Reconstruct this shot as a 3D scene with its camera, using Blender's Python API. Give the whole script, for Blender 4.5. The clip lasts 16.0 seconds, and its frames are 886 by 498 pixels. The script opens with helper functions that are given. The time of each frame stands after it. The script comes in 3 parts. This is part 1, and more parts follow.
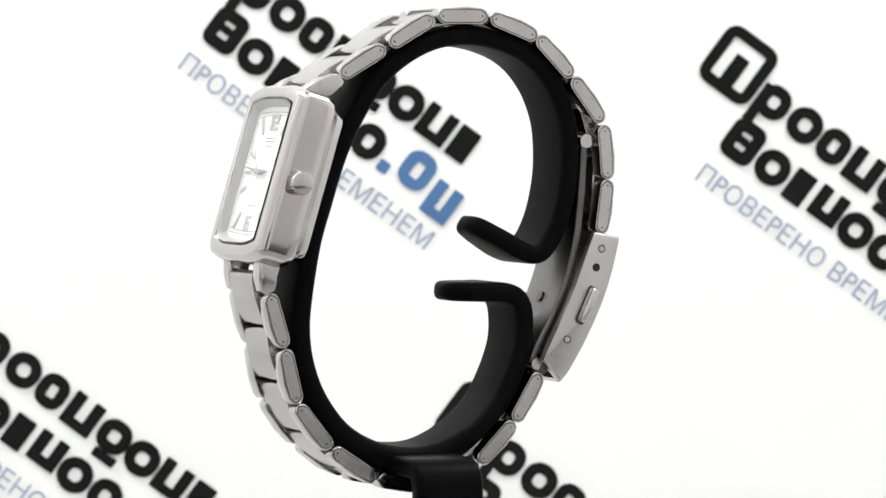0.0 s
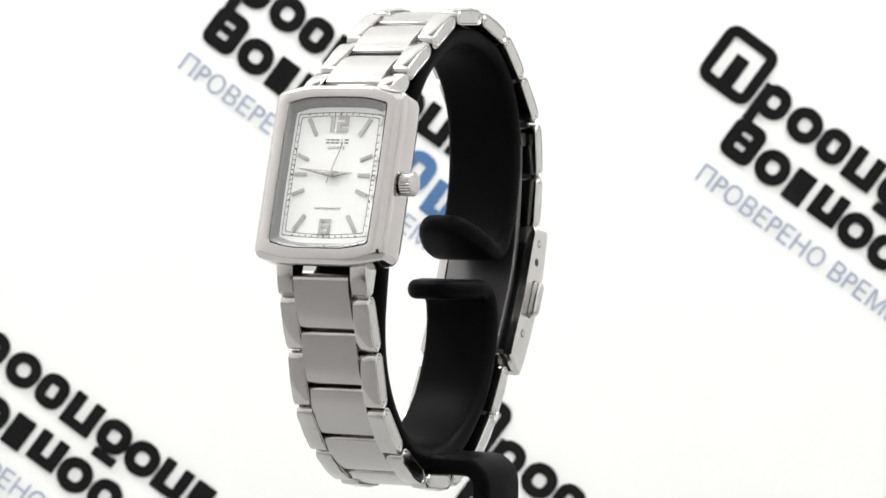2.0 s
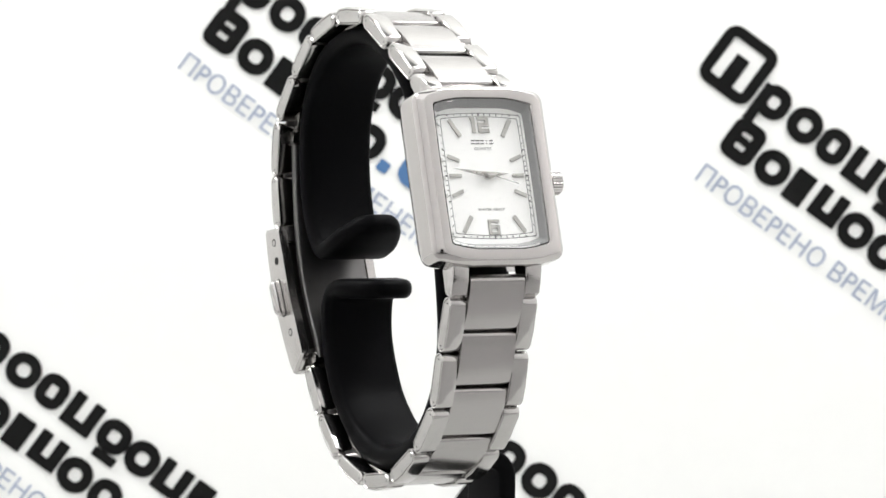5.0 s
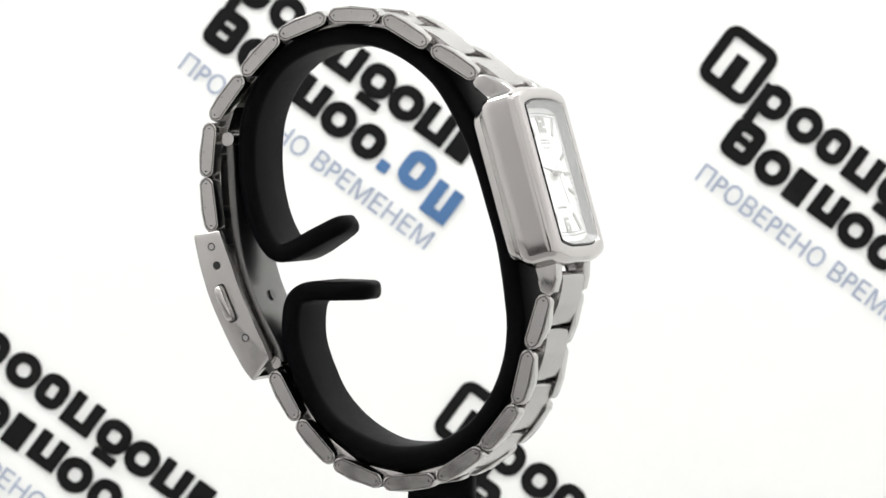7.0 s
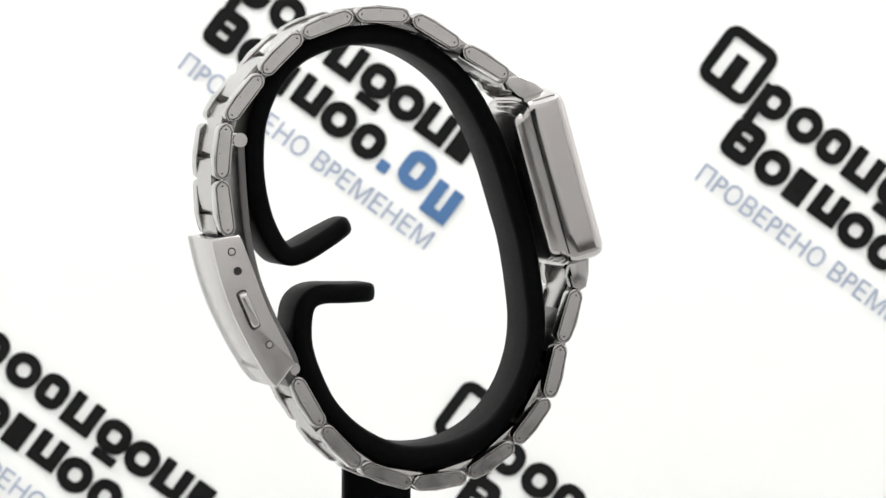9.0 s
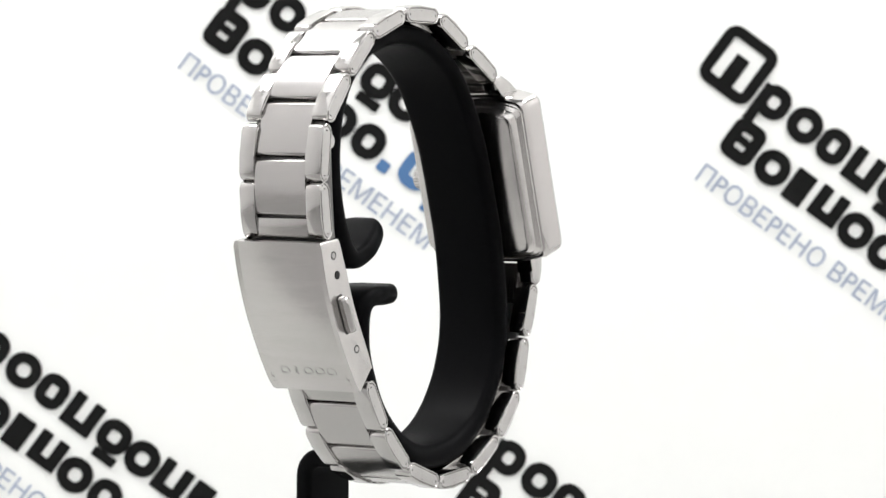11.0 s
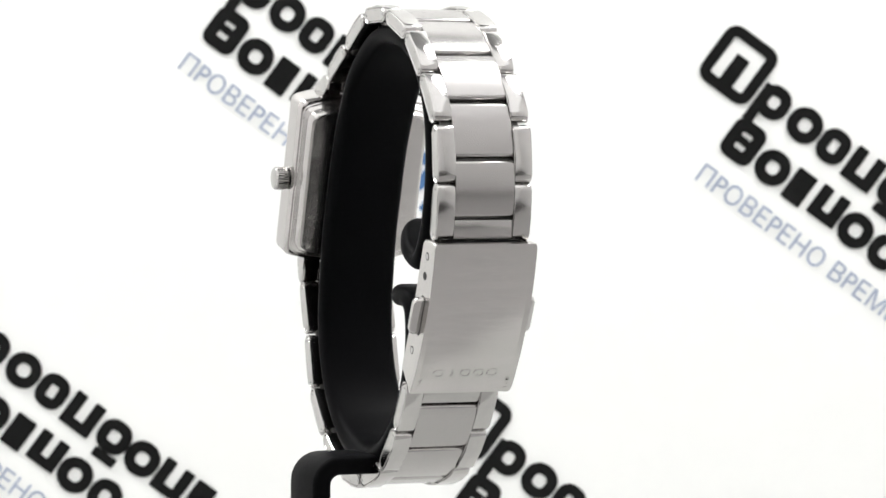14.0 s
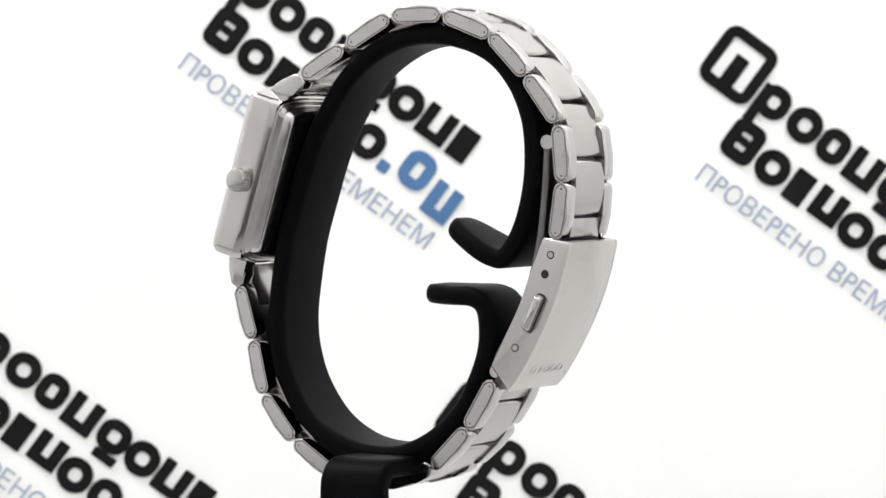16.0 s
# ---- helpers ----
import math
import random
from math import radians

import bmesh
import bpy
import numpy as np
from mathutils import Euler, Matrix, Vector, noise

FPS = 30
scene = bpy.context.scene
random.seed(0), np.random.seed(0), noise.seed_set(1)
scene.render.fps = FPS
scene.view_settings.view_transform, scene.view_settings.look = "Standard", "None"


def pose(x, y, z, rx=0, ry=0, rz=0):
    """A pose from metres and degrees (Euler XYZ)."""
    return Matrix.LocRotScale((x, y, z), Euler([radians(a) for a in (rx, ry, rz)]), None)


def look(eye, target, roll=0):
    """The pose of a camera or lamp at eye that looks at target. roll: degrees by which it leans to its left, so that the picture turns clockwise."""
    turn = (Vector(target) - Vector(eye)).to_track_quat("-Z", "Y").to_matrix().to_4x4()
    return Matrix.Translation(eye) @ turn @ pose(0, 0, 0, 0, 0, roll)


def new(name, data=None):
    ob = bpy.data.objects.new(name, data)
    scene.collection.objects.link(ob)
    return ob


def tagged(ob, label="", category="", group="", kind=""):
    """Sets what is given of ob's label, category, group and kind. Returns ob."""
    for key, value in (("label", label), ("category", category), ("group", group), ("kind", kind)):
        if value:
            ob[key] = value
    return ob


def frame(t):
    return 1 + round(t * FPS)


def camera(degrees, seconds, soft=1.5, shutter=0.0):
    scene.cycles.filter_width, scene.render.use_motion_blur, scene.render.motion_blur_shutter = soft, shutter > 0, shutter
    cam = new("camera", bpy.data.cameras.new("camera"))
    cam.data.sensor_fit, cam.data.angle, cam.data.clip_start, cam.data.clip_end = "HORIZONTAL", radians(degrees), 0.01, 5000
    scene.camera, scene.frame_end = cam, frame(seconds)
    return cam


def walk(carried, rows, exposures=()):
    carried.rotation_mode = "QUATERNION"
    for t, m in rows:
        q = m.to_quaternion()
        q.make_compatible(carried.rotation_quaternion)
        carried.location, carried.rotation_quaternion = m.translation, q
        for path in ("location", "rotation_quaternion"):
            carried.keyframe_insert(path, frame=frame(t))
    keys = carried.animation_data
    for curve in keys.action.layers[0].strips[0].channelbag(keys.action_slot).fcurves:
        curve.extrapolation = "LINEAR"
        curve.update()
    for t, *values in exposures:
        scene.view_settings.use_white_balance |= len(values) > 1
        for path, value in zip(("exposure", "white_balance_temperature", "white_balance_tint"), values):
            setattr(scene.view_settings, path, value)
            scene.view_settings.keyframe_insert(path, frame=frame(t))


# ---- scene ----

MM = 0.001
EYE_Z = 0.11
EYE_UP = 0.0057
DISTANCE = 0.6
cam = camera(13.9, 16.0, soft=1.5)
cam.data.dof.use_dof, cam.data.dof.focus_distance, cam.data.dof.aperture_fstop = True, 0.585, 80
CAM_POSE = Matrix.Translation((0.0061, -DISTANCE, EYE_Z + EYE_UP)) @ pose(0, 0, 0, 90 - 2.12, 0, 0) @ pose(0, 0, 0, 0, 0, 0.30)
walk(cam, [(0.0, CAM_POSE), (16.0, CAM_POSE)], exposures=[(0.0, 0.04), (3.1, 0.04), (3.5, -0.04), (3.8, 0.04), (12.6, 0.04), (13.0, -0.02), (13.3, 0.04), (16.0, 0.04)])


# ---- light ----
def area_lamp(name, where, towards, size_x, size_y, watts):
    data = bpy.data.lights.new(name, "AREA")
    data.shape, data.size, data.size_y, data.energy = "RECTANGLE", size_x, size_y, watts
    ob = new(name, data)
    ob.matrix_world = look(where, towards)
    return ob


world = bpy.data.worlds.new("dim_room")
world.use_nodes = True
world.node_tree.nodes["Background"].inputs[0].default_value = (0.5, 0.52, 0.55, 1)
world.node_tree.nodes["Background"].inputs[1].default_value = 0.05
scene.world = world
area_lamp("softbox_top", (0, -0.31, 0.735), (0, -0.305, 0), 0.98, 0.60, 2.55)
# Two unseen fill lamps, added overhead to brighten the backdrop.
area_lamp("backdrop_fill_a", (-0.30, 0.10, 0.62), (-0.08, 0.25, 0.08), 0.22, 0.12, 2.2)
area_lamp("backdrop_fill_b", (0.30, 0.10, 0.62), (0.08, 0.25, 0.08), 0.22, 0.12, 2.2)


# ---- materials ----
def material(name, colour, rough=0.5, metal=0.0, noise_scale=40.0, tint=0.06, bump=0.05, stretch=(1, 1, 1), rough_var=0.08, fine=6.0):
    """Principled surface with colour and roughness varied at two scales, and a fine relief. Scales are per metre."""
    m = bpy.data.materials.new(name)
    m.use_nodes = True
    nt = m.node_tree
    b = nt.nodes["Principled BSDF"]
    b.inputs["Metallic"].default_value = metal
    co = nt.nodes.new("ShaderNodeTexCoord")
    mp = nt.nodes.new("ShaderNodeMapping")
    mp.inputs["Scale"].default_value = stretch
    nt.links.new(co.outputs["Object"], mp.inputs["Vector"])
    big, small = nt.nodes.new("ShaderNodeTexNoise"), nt.nodes.new("ShaderNodeTexNoise")
    big.inputs["Scale"].default_value, small.inputs["Scale"].default_value = noise_scale, noise_scale * fine
    big.inputs["Detail"].default_value, small.inputs["Detail"].default_value = 3, 5
    for n in (big, small):
        nt.links.new(mp.outputs["Vector"], n.inputs["Vector"])
    add = nt.nodes.new("ShaderNodeMath")
    add.operation = "ADD"
    nt.links.new(big.outputs["Fac"], add.inputs[0])
    nt.links.new(small.outputs["Fac"], add.inputs[1])
    ramp = nt.nodes.new("ShaderNodeMapRange")
    ramp.inputs["From Min"].default_value, ramp.inputs["From Max"].default_value = 0.6, 1.4
    nt.links.new(add.outputs[0], ramp.inputs["Value"])
    mix = nt.nodes.new("ShaderNodeMix")
    mix.data_type = "RGBA"
    mix.inputs[6].default_value = (*[c * (1 - tint) for c in colour], 1)
    mix.inputs[7].default_value = (*[min(1, c * (1 + tint)) for c in colour], 1)
    nt.links.new(ramp.outputs[0], mix.inputs[0])
    nt.links.new(mix.outputs[2], b.inputs["Base Color"])
    rr = nt.nodes.new("ShaderNodeMapRange")
    rr.inputs["To Min"].default_value, rr.inputs["To Max"].default_value = max(0.02, rough - rough_var), rough + rough_var
    nt.links.new(ramp.outputs[0], rr.inputs["Value"])
    nt.links.new(rr.outputs[0], b.inputs["Roughness"])
    if bump:
        bp = nt.nodes.new("ShaderNodeBump")
        bp.inputs["Strength"].default_value, bp.inputs["Distance"].default_value = bump, 0.00001
        nt.links.new(small.outputs["Fac"], bp.inputs["Height"])
        nt.links.new(bp.outputs["Normal"], b.inputs["Normal"])
    return m


STEEL = material("polished_steel", (0.51, 0.498, 0.487), 0.13, 1.0, 150, 0.05, 0.04, rough_var=0.04)
POLISHED = material("mirror_case_steel", (0.54, 0.52, 0.51), 0.11, 1.0, 120, 0.02, 0.02, rough_var=0.025)
BRUSHED = material("brushed_steel", (0.45, 0.436, 0.427), 0.23, 1.0, 260, 0.01, 0, stretch=(8, 1, 8), rough_var=0.006)
CASE_STEEL = material("satin_case_steel", (0.56, 0.543, 0.53), 0.22, 1.0, 60, 0.06, 0.03, stretch=(1, 9, 9), rough_var=0.05)
# Dark base puts the shade between links and under the clasp into the colour.
SHADE_STEEL = material("shade_dark_steel", (0.13, 0.127, 0.125), 0.35, 1.0, 150, 0.08, 0.1)
# Blade grey is lowered to carry the shade inside the clasp.
BLADE = material("shaded_blade_steel", (0.17, 0.167, 0.165), 0.34, 1.0, 120, 0.06, 0.1)
# Near-black pieces set flush; their colour stands in for shade in holes and slots.
GAP = material("shadowed_joint", (0.03, 0.03, 0.03), 0.5, 0.6, 200)
BLACK = material("black_plastic", (0.004, 0.004, 0.0045), 0.45, 0.0, 120, 0.25, 0.2, rough_var=0.07, fine=12)
BLACK.node_tree.nodes["Principled BSDF"].inputs["Specular IOR Level"].default_value = 0.025
DIAL = material("silver_white_dial", (0.97, 0.965, 0.95), 0.34, 0.03, 300, 0.03, 0.03, stretch=(1, 4, 1))
REHAUT = material("silver_chapter_ring", (0.30, 0.30, 0.30), 0.4, 0.3, 300, 0.04, 0.02)
MARK = material("grey_marker_steel", (0.46, 0.45, 0.43), 0.35, 0.6, 500, 0.08, 0.02)
INK = material("dark_print", (0.05, 0.05, 0.055), 0.5, 0.0, 400, 0.15, 0)
HAND = material("hand_steel", (0.40, 0.39, 0.37), 0.25, 1.0, 500, 0.05, 0)
PAPER = material("white_backdrop_film", (0.895, 0.903, 0.886), 0.6, 0.0, 6, 0.012, 0.03, fine=30)
BLACK_PRINT = material("black_printed_ink", (0.008, 0.008, 0.008), 0.6, 0.0, 60, 0.25, 0)
BLUE_PRINT = material("blue_printed_ink", (0.085, 0.18, 0.36), 0.6, 0.0, 60, 0.10, 0)
PALE_PRINT = material("pale_blue_printed_ink", (0.34, 0.39, 0.50), 0.6, 0.0, 60, 0.08, 0)
for ink in (BLACK_PRINT, BLUE_PRINT, PALE_PRINT):
    ink.node_tree.nodes["Principled BSDF"].inputs["Specular IOR Level"].default_value = 0.1
TENT = material("pale_tent_fabric", (0.86, 0.85, 0.845), 0.8, 0.0, 8, 0.02, 0.1, fine=60)
TENT_FRONT = material("pale_tent_front", (0.86, 0.85, 0.845), 0.8, 0.0, 8, 0.03, 0.1, fine=60)
SHEET = material("pale_grey_sheet", (0.45, 0.45, 0.44), 0.6, 0.0, 12, 0.04, 0.05)
TENT_TOP = material("grey_tent_top", (0.24, 0.24, 0.24), 0.8, 0.0, 8, 0.04, 0.1, fine=60)
TABLE = material("grey_table", (0.29, 0.284, 0.28), 0.6, 0.0, 12, 0.08, 0.05)
ROOM = material("dark_unseen_room", (0.03, 0.028, 0.027), 0.8, 0.0, 8, 0.1, 0.1)

GLASS = bpy.data.materials.new("crystal_glass")
GLASS.use_nodes = True
gb = GLASS.node_tree.nodes["Principled BSDF"]
gb.inputs["Roughness"].default_value, gb.inputs["IOR"].default_value = 0.0, 1.52
gb.inputs["Transmission Weight"].default_value = 1.0
gb.inputs["Base Color"].default_value = (0.98, 0.985, 0.98, 1)


# ---- mesh helpers (millimetres in, metres out) ----
def finish(name, bm, mat, parent=None, label="", smooth=30):
    bmesh.ops.recalc_face_normals(bm, faces=bm.faces)
    me = bpy.data.meshes.new(name)
    bm.to_mesh(me)
    bm.free()
    if mat:
        me.materials.append(mat)
    if smooth:
        me.polygons.foreach_set("use_smooth", [True] * len(me.polygons))
        me.set_sharp_from_angle(angle=radians(smooth))
    ob = new(name, me)
    if parent:
        ob.parent = parent
    if label:
        tagged(ob, label)
    return ob


def part(name, bm, mat, parent, label="", smooth=30):
    bmesh.ops.scale(bm, vec=(MM, MM, MM), verts=bm.verts)
    return finish(name, bm, mat, parent, label, smooth)


def share(name, data, parent, m):
    ob = new(name, data)
    ob.parent = parent
    ob.matrix_basis = m
    return ob


def box(bm, x0, x1, y0, y1, z0, z1, bevel=0.0, seg=2):
    got = bmesh.ops.create_cube(bm, size=1)["verts"]
    for v in got:
        v.co = Vector(((x0 + x1) / 2 + v.co.x * (x1 - x0), (y0 + y1) / 2 + v.co.y * (y1 - y0), (z0 + z1) / 2 + v.co.z * (z1 - z0)))
    if bevel:
        bmesh.ops.bevel(bm, geom=list({e for v in got for e in v.link_edges}), offset=bevel, segments=seg, affect="EDGES", profile=0.5)
    return bm


def prism(bm, outline, x0, x1, bevel=0.0, seg=2, inset=0.0, sink=0.0):
    """An outline of (y, z) pushed out from x0 to x1, its rims bevelled; inset and sink press a shallow panel into both flat ends."""
    a = [bm.verts.new((x0, y, z)) for y, z in outline]
    b = [bm.verts.new((x1, y, z)) for y, z in outline]
    n = len(outline)
    caps = [bm.faces.new(a[::-1]), bm.faces.new(b)]
    for i in range(n):
        bm.faces.new((a[i], a[(i + 1) % n], b[(i + 1) % n], b[i]))
    rims = [e for f in caps for e in f.edges]
    if bevel:
        bmesh.ops.bevel(bm, geom=rims, offset=bevel, segments=seg, affect="EDGES", profile=0.5)
    if inset:
        ends = [f for f in bm.faces if len(f.verts) == n and n > 4]
        bmesh.ops.inset_individual(bm, faces=ends, thickness=inset, depth=0)
        bmesh.ops.inset_individual(bm, faces=ends, thickness=0.13, depth=-sink)
        bmesh.ops.inset_individual(bm, faces=ends, thickness=0.13, depth=sink)
    return bm


def rounded(w, h, r, seg=4, cx=0.0, cy=0.0):
    """Outline of a rectangle with round corners, centred on (cx, cy)."""
    pts = []
    for k, (sx, sy) in enumerate(((1, 1), (-1, 1), (-1, -1), (1, -1))):
        for i in range(seg + 1):
            a = radians(90 * k + 90 * i / seg)
            pts.append((cx + sx * (w / 2 - r) + r * math.cos(a), cy + sy * (h / 2 - r) + r * math.sin(a)))
    return pts


def loft(bm, loops, cap_first=False, cap_last=False):
    rings = [[bm.verts.new(p) for p in loop] for loop in loops]
    n = len(rings[0])
    for r0, r1 in zip(rings, rings[1:]):
        for i in range(n):
            bm.faces.new((r0[i], r0[(i + 1) % n], r1[(i + 1) % n], r1[i]))
    if cap_first:
        bm.faces.new(rings[0][::-1])
    if cap_last:
        bm.faces.new(rings[-1])
    return bm


def cylinder(bm, p, q, r, seg=20, r2=None):
    p, q = Vector(p), Vector(q)
    m = Matrix.Translation((p + q) / 2) @ (q - p).to_track_quat("Z", "Y").to_matrix().to_4x4()
    bmesh.ops.create_cone(bm, cap_ends=True, segments=seg, radius1=r, radius2=r if r2 is None else r2, depth=(q - p).length, matrix=m)
    return bm


def spline(points, steps):
    """Smooth curve through points."""
    out = []
    P = [Vector(p) for p in points]
    for i in range(len(P) - 1):
        a, b, c, d = P[max(i - 1, 0)], P[i], P[i + 1], P[min(i + 2, len(P) - 1)]
        for k in range(steps):
            t = k / steps
            out.append(0.5 * (2 * b + (c - a) * t + (2 * a - 5 * b + 4 * c - d) * t * t + (3 * b - a - 3 * c + d) * t ** 3))
    return out + [P[-1]]


def text_bm(words, height, width=None, bold=0.0):
    """The outline of words as flat faces, cap height given, squeezed to width, centred in x, baseline at 0."""
    cu = bpy.data.curves.new("words", "FONT")
    cu.body, cu.resolution_u, cu.offset = words, 3, bold
    ob = new("words", cu)
    me = bpy.data.meshes.new_from_object(ob.evaluated_get(bpy.context.evaluated_depsgraph_get()))
    bm = bmesh.new()
    bm.from_mesh(me)
    bpy.data.objects.remove(ob)
    bpy.data.meshes.remove(me)
    xs, ys = [v.co.x for v in bm.verts], [v.co.y for v in bm.verts]
    sy = height / max(ys)
    sx = width / (max(xs) - min(xs)) if width else sy
    mid = (max(xs) + min(xs)) / 2
    for v in bm.verts:
        v.co = Vector(((v.co.x - mid) * sx, v.co.y * sy, 0))
    return bm


# ---- tent and backdrop ----
def slab(name, x0, x1, y0, y1, z0, z1, mat, label, category):
    bm = bmesh.new()
    box(bm, x0, x1, y0, y1, z0, z1)
    return tagged(finish(name, bm, mat, smooth=0), label, category, kind="structure")


BACK_Y = 0.25
# Unseen floor strips; tones and edges are set for bands reflected in the steel.
slab("floor", -0.52, 0.52, -0.055, BACK_Y, -0.02, 0.0, SHEET, "unseen pale grey floor under the holder, toned for reflections", "floor")
slab("floor_front", -0.52, 0.52, -0.36, -0.055, -0.02, -0.001, TABLE, "unseen grey floor strip in front, toned for reflections", "floor")
slab("floor_room", -0.52, 0.52, -1.2, -0.36, -0.02, -0.001, ROOM, "unseen dark floor strip, added for dark reflections", "floor")
backdrop = slab("backdrop", -0.52, 0.52, BACK_Y, BACK_Y + 0.02, 0.0, 0.75, PAPER, "white printed backdrop with repeated black and blue lettering", "backdrop")
slab("wall_west", -0.52, -0.50, -0.645, BACK_Y, 0.0, 0.75, TENT, "plain pale grey tent side", "wall")
slab("wall_east", 0.50, 0.52, -0.645, BACK_Y, 0.0, 0.75, TENT, "plain pale grey tent side", "wall")
slab("ceiling", -0.52, 0.52, -1.2, 0.27, 0.75, 0.77, TENT_TOP, "plain grey tent top", "ceiling")
FRONT = (("wall_front_west", -0.50, -0.085, 0.0, 0.75), ("wall_front_east", 0.095, 0.50, 0.0, 0.75), ("wall_front_top", -0.085, 0.095, 0.20, 0.75))
for nm, xa, xb, za, zb in FRONT:
    slab(nm, xa, xb, -0.645, -0.635, za, zb, TENT_FRONT, "plain pale tent front round the opening", "wall")
for nm, xa, xb, ya, yb in (("wall_room_west", -0.52, -0.50, -1.2, -0.645), ("wall_room_east", 0.50, 0.52, -1.2, -0.645), ("wall_room_back", -0.52, 0.52, -1.22, -1.2)):
    slab(nm, xa, xb, ya, yb, 0.0, 0.75, ROOM, "plain dark wall behind the opening", "wall")


# One repeat of the print: u runs along the writing, v up across it, in units of 0.132 mm.
UNIT = 0.13225 * MM
LEAN = 36.14


def print_frame(px, pz):
    return Matrix.Translation((px, BACK_Y - 0.0004, pz)) @ pose(0, 0, 0, 90, 0, 0) @ pose(0, 0, 0, 0, 0, -LEAN)


def flat_shape(name, outlines, mat, m, label):
    """Flat printed shapes: each an outline, or an (outer, inner) pair of equal length for a ring."""
    bm = bmesh.new()
    for layer, o in enumerate(outlines):
        h = 0.4 * layer
        if isinstance(o, tuple):
            a, b = [[bm.verts.new((x, y, h)) for x, y in side] for side in o]
            for i in range(len(a)):
                bm.faces.new((a[i], a[(i + 1) % len(a)], b[(i + 1) % len(a)], b[i]))
        else:
            bm.faces.new([bm.verts.new((x, y, h)) for x, y in o])
    for v in bm.verts:
        v.co = m @ (v.co * UNIT)
    return finish(name, bm, mat, backdrop, label, smooth=0)


def ring(u, v, w, h, stroke, r):
    return (rounded(w, h, r, 5, u, v), rounded(w - 2 * stroke, h - 2 * stroke, max(2, r - stroke), 5, u, v))


def bar(u, v, w, h, r=3):
    return rounded(w, h, r, 3, u, v)


def print_repeat(px, pz):
    m = print_frame(px, pz)
    flat_shape("emblem", [ring(-57, 140, 108, 117, 20, 24), bar(-57, 122, 27, 68, 2)], BLACK_PRINT, m, "black square emblem")
    pair = lambda u, v, w, h, q: [bar(u - (w - q) / 2, v, q, h), bar(u + (w - q) / 2, v, q, h), bar(u, v - h / 2 + q * 0.42, w - q, q * 0.84)]
    black = [[ring(33, 124, 60, 62, 20, 27), bar(12, 108, 20, 78)], [ring(101, 124, 64, 64, 20, 30)], [ring(164, 124, 56, 64, 20, 24)], pair(231, 123, 62, 64, 22),
             [ring(300, 124, 62, 62, 20, 27), bar(306, 84, 46, 18)], [ring(363, 122, 64, 64, 20, 30)], pair(428, 123, 60, 62, 21), [bar(486, 123, 40, 62)],
             [ring(31, 36, 64, 76, 22, 18), bar(31, 37, 30, 14)], [ring(100, 30, 64, 64, 20, 30)], [bar(158, 30, 40, 62)], pair(220, 34, 58, 60, 22), [ring(284, 28, 64, 64, 20, 30)], [ring(349, 28, 60, 64, 20, 28)]]
    for s in black:
        flat_shape("printed_shape", s, BLACK_PRINT, m, "")
    for s in ([bar(396, 8, 21, 21)], [ring(449, 38, 58, 70, 20, 24)], pair(517, 18, 54, 66, 21)):
        flat_shape("printed_shape", s, BLUE_PRINT, m, "blue printed shape")
    bm = text_bm("ПPОВЕPЕНО ВPЕМЕНЕМ", 36, 541)
    for v in bm.verts:
        v.co = m @ ((v.co + Vector((271, -68, 0))) * UNIT)
    finish("slogan", bm, PALE_PRINT, backdrop, "pale blue printed line of capitals", smooth=0)


for ox, oz in ((1268, 261), (354, 67), (801, 892), (-113, 698)):
    print_repeat(0.0061 + (ox - 784 + 0.0028 * (oz - 441)) * UNIT, EYE_Z + EYE_UP - 0.03147 + (441 - oz + 0.0028 * (ox - 784)) * UNIT)


# ---- display holder ----
HOLD_BASE = 110.0


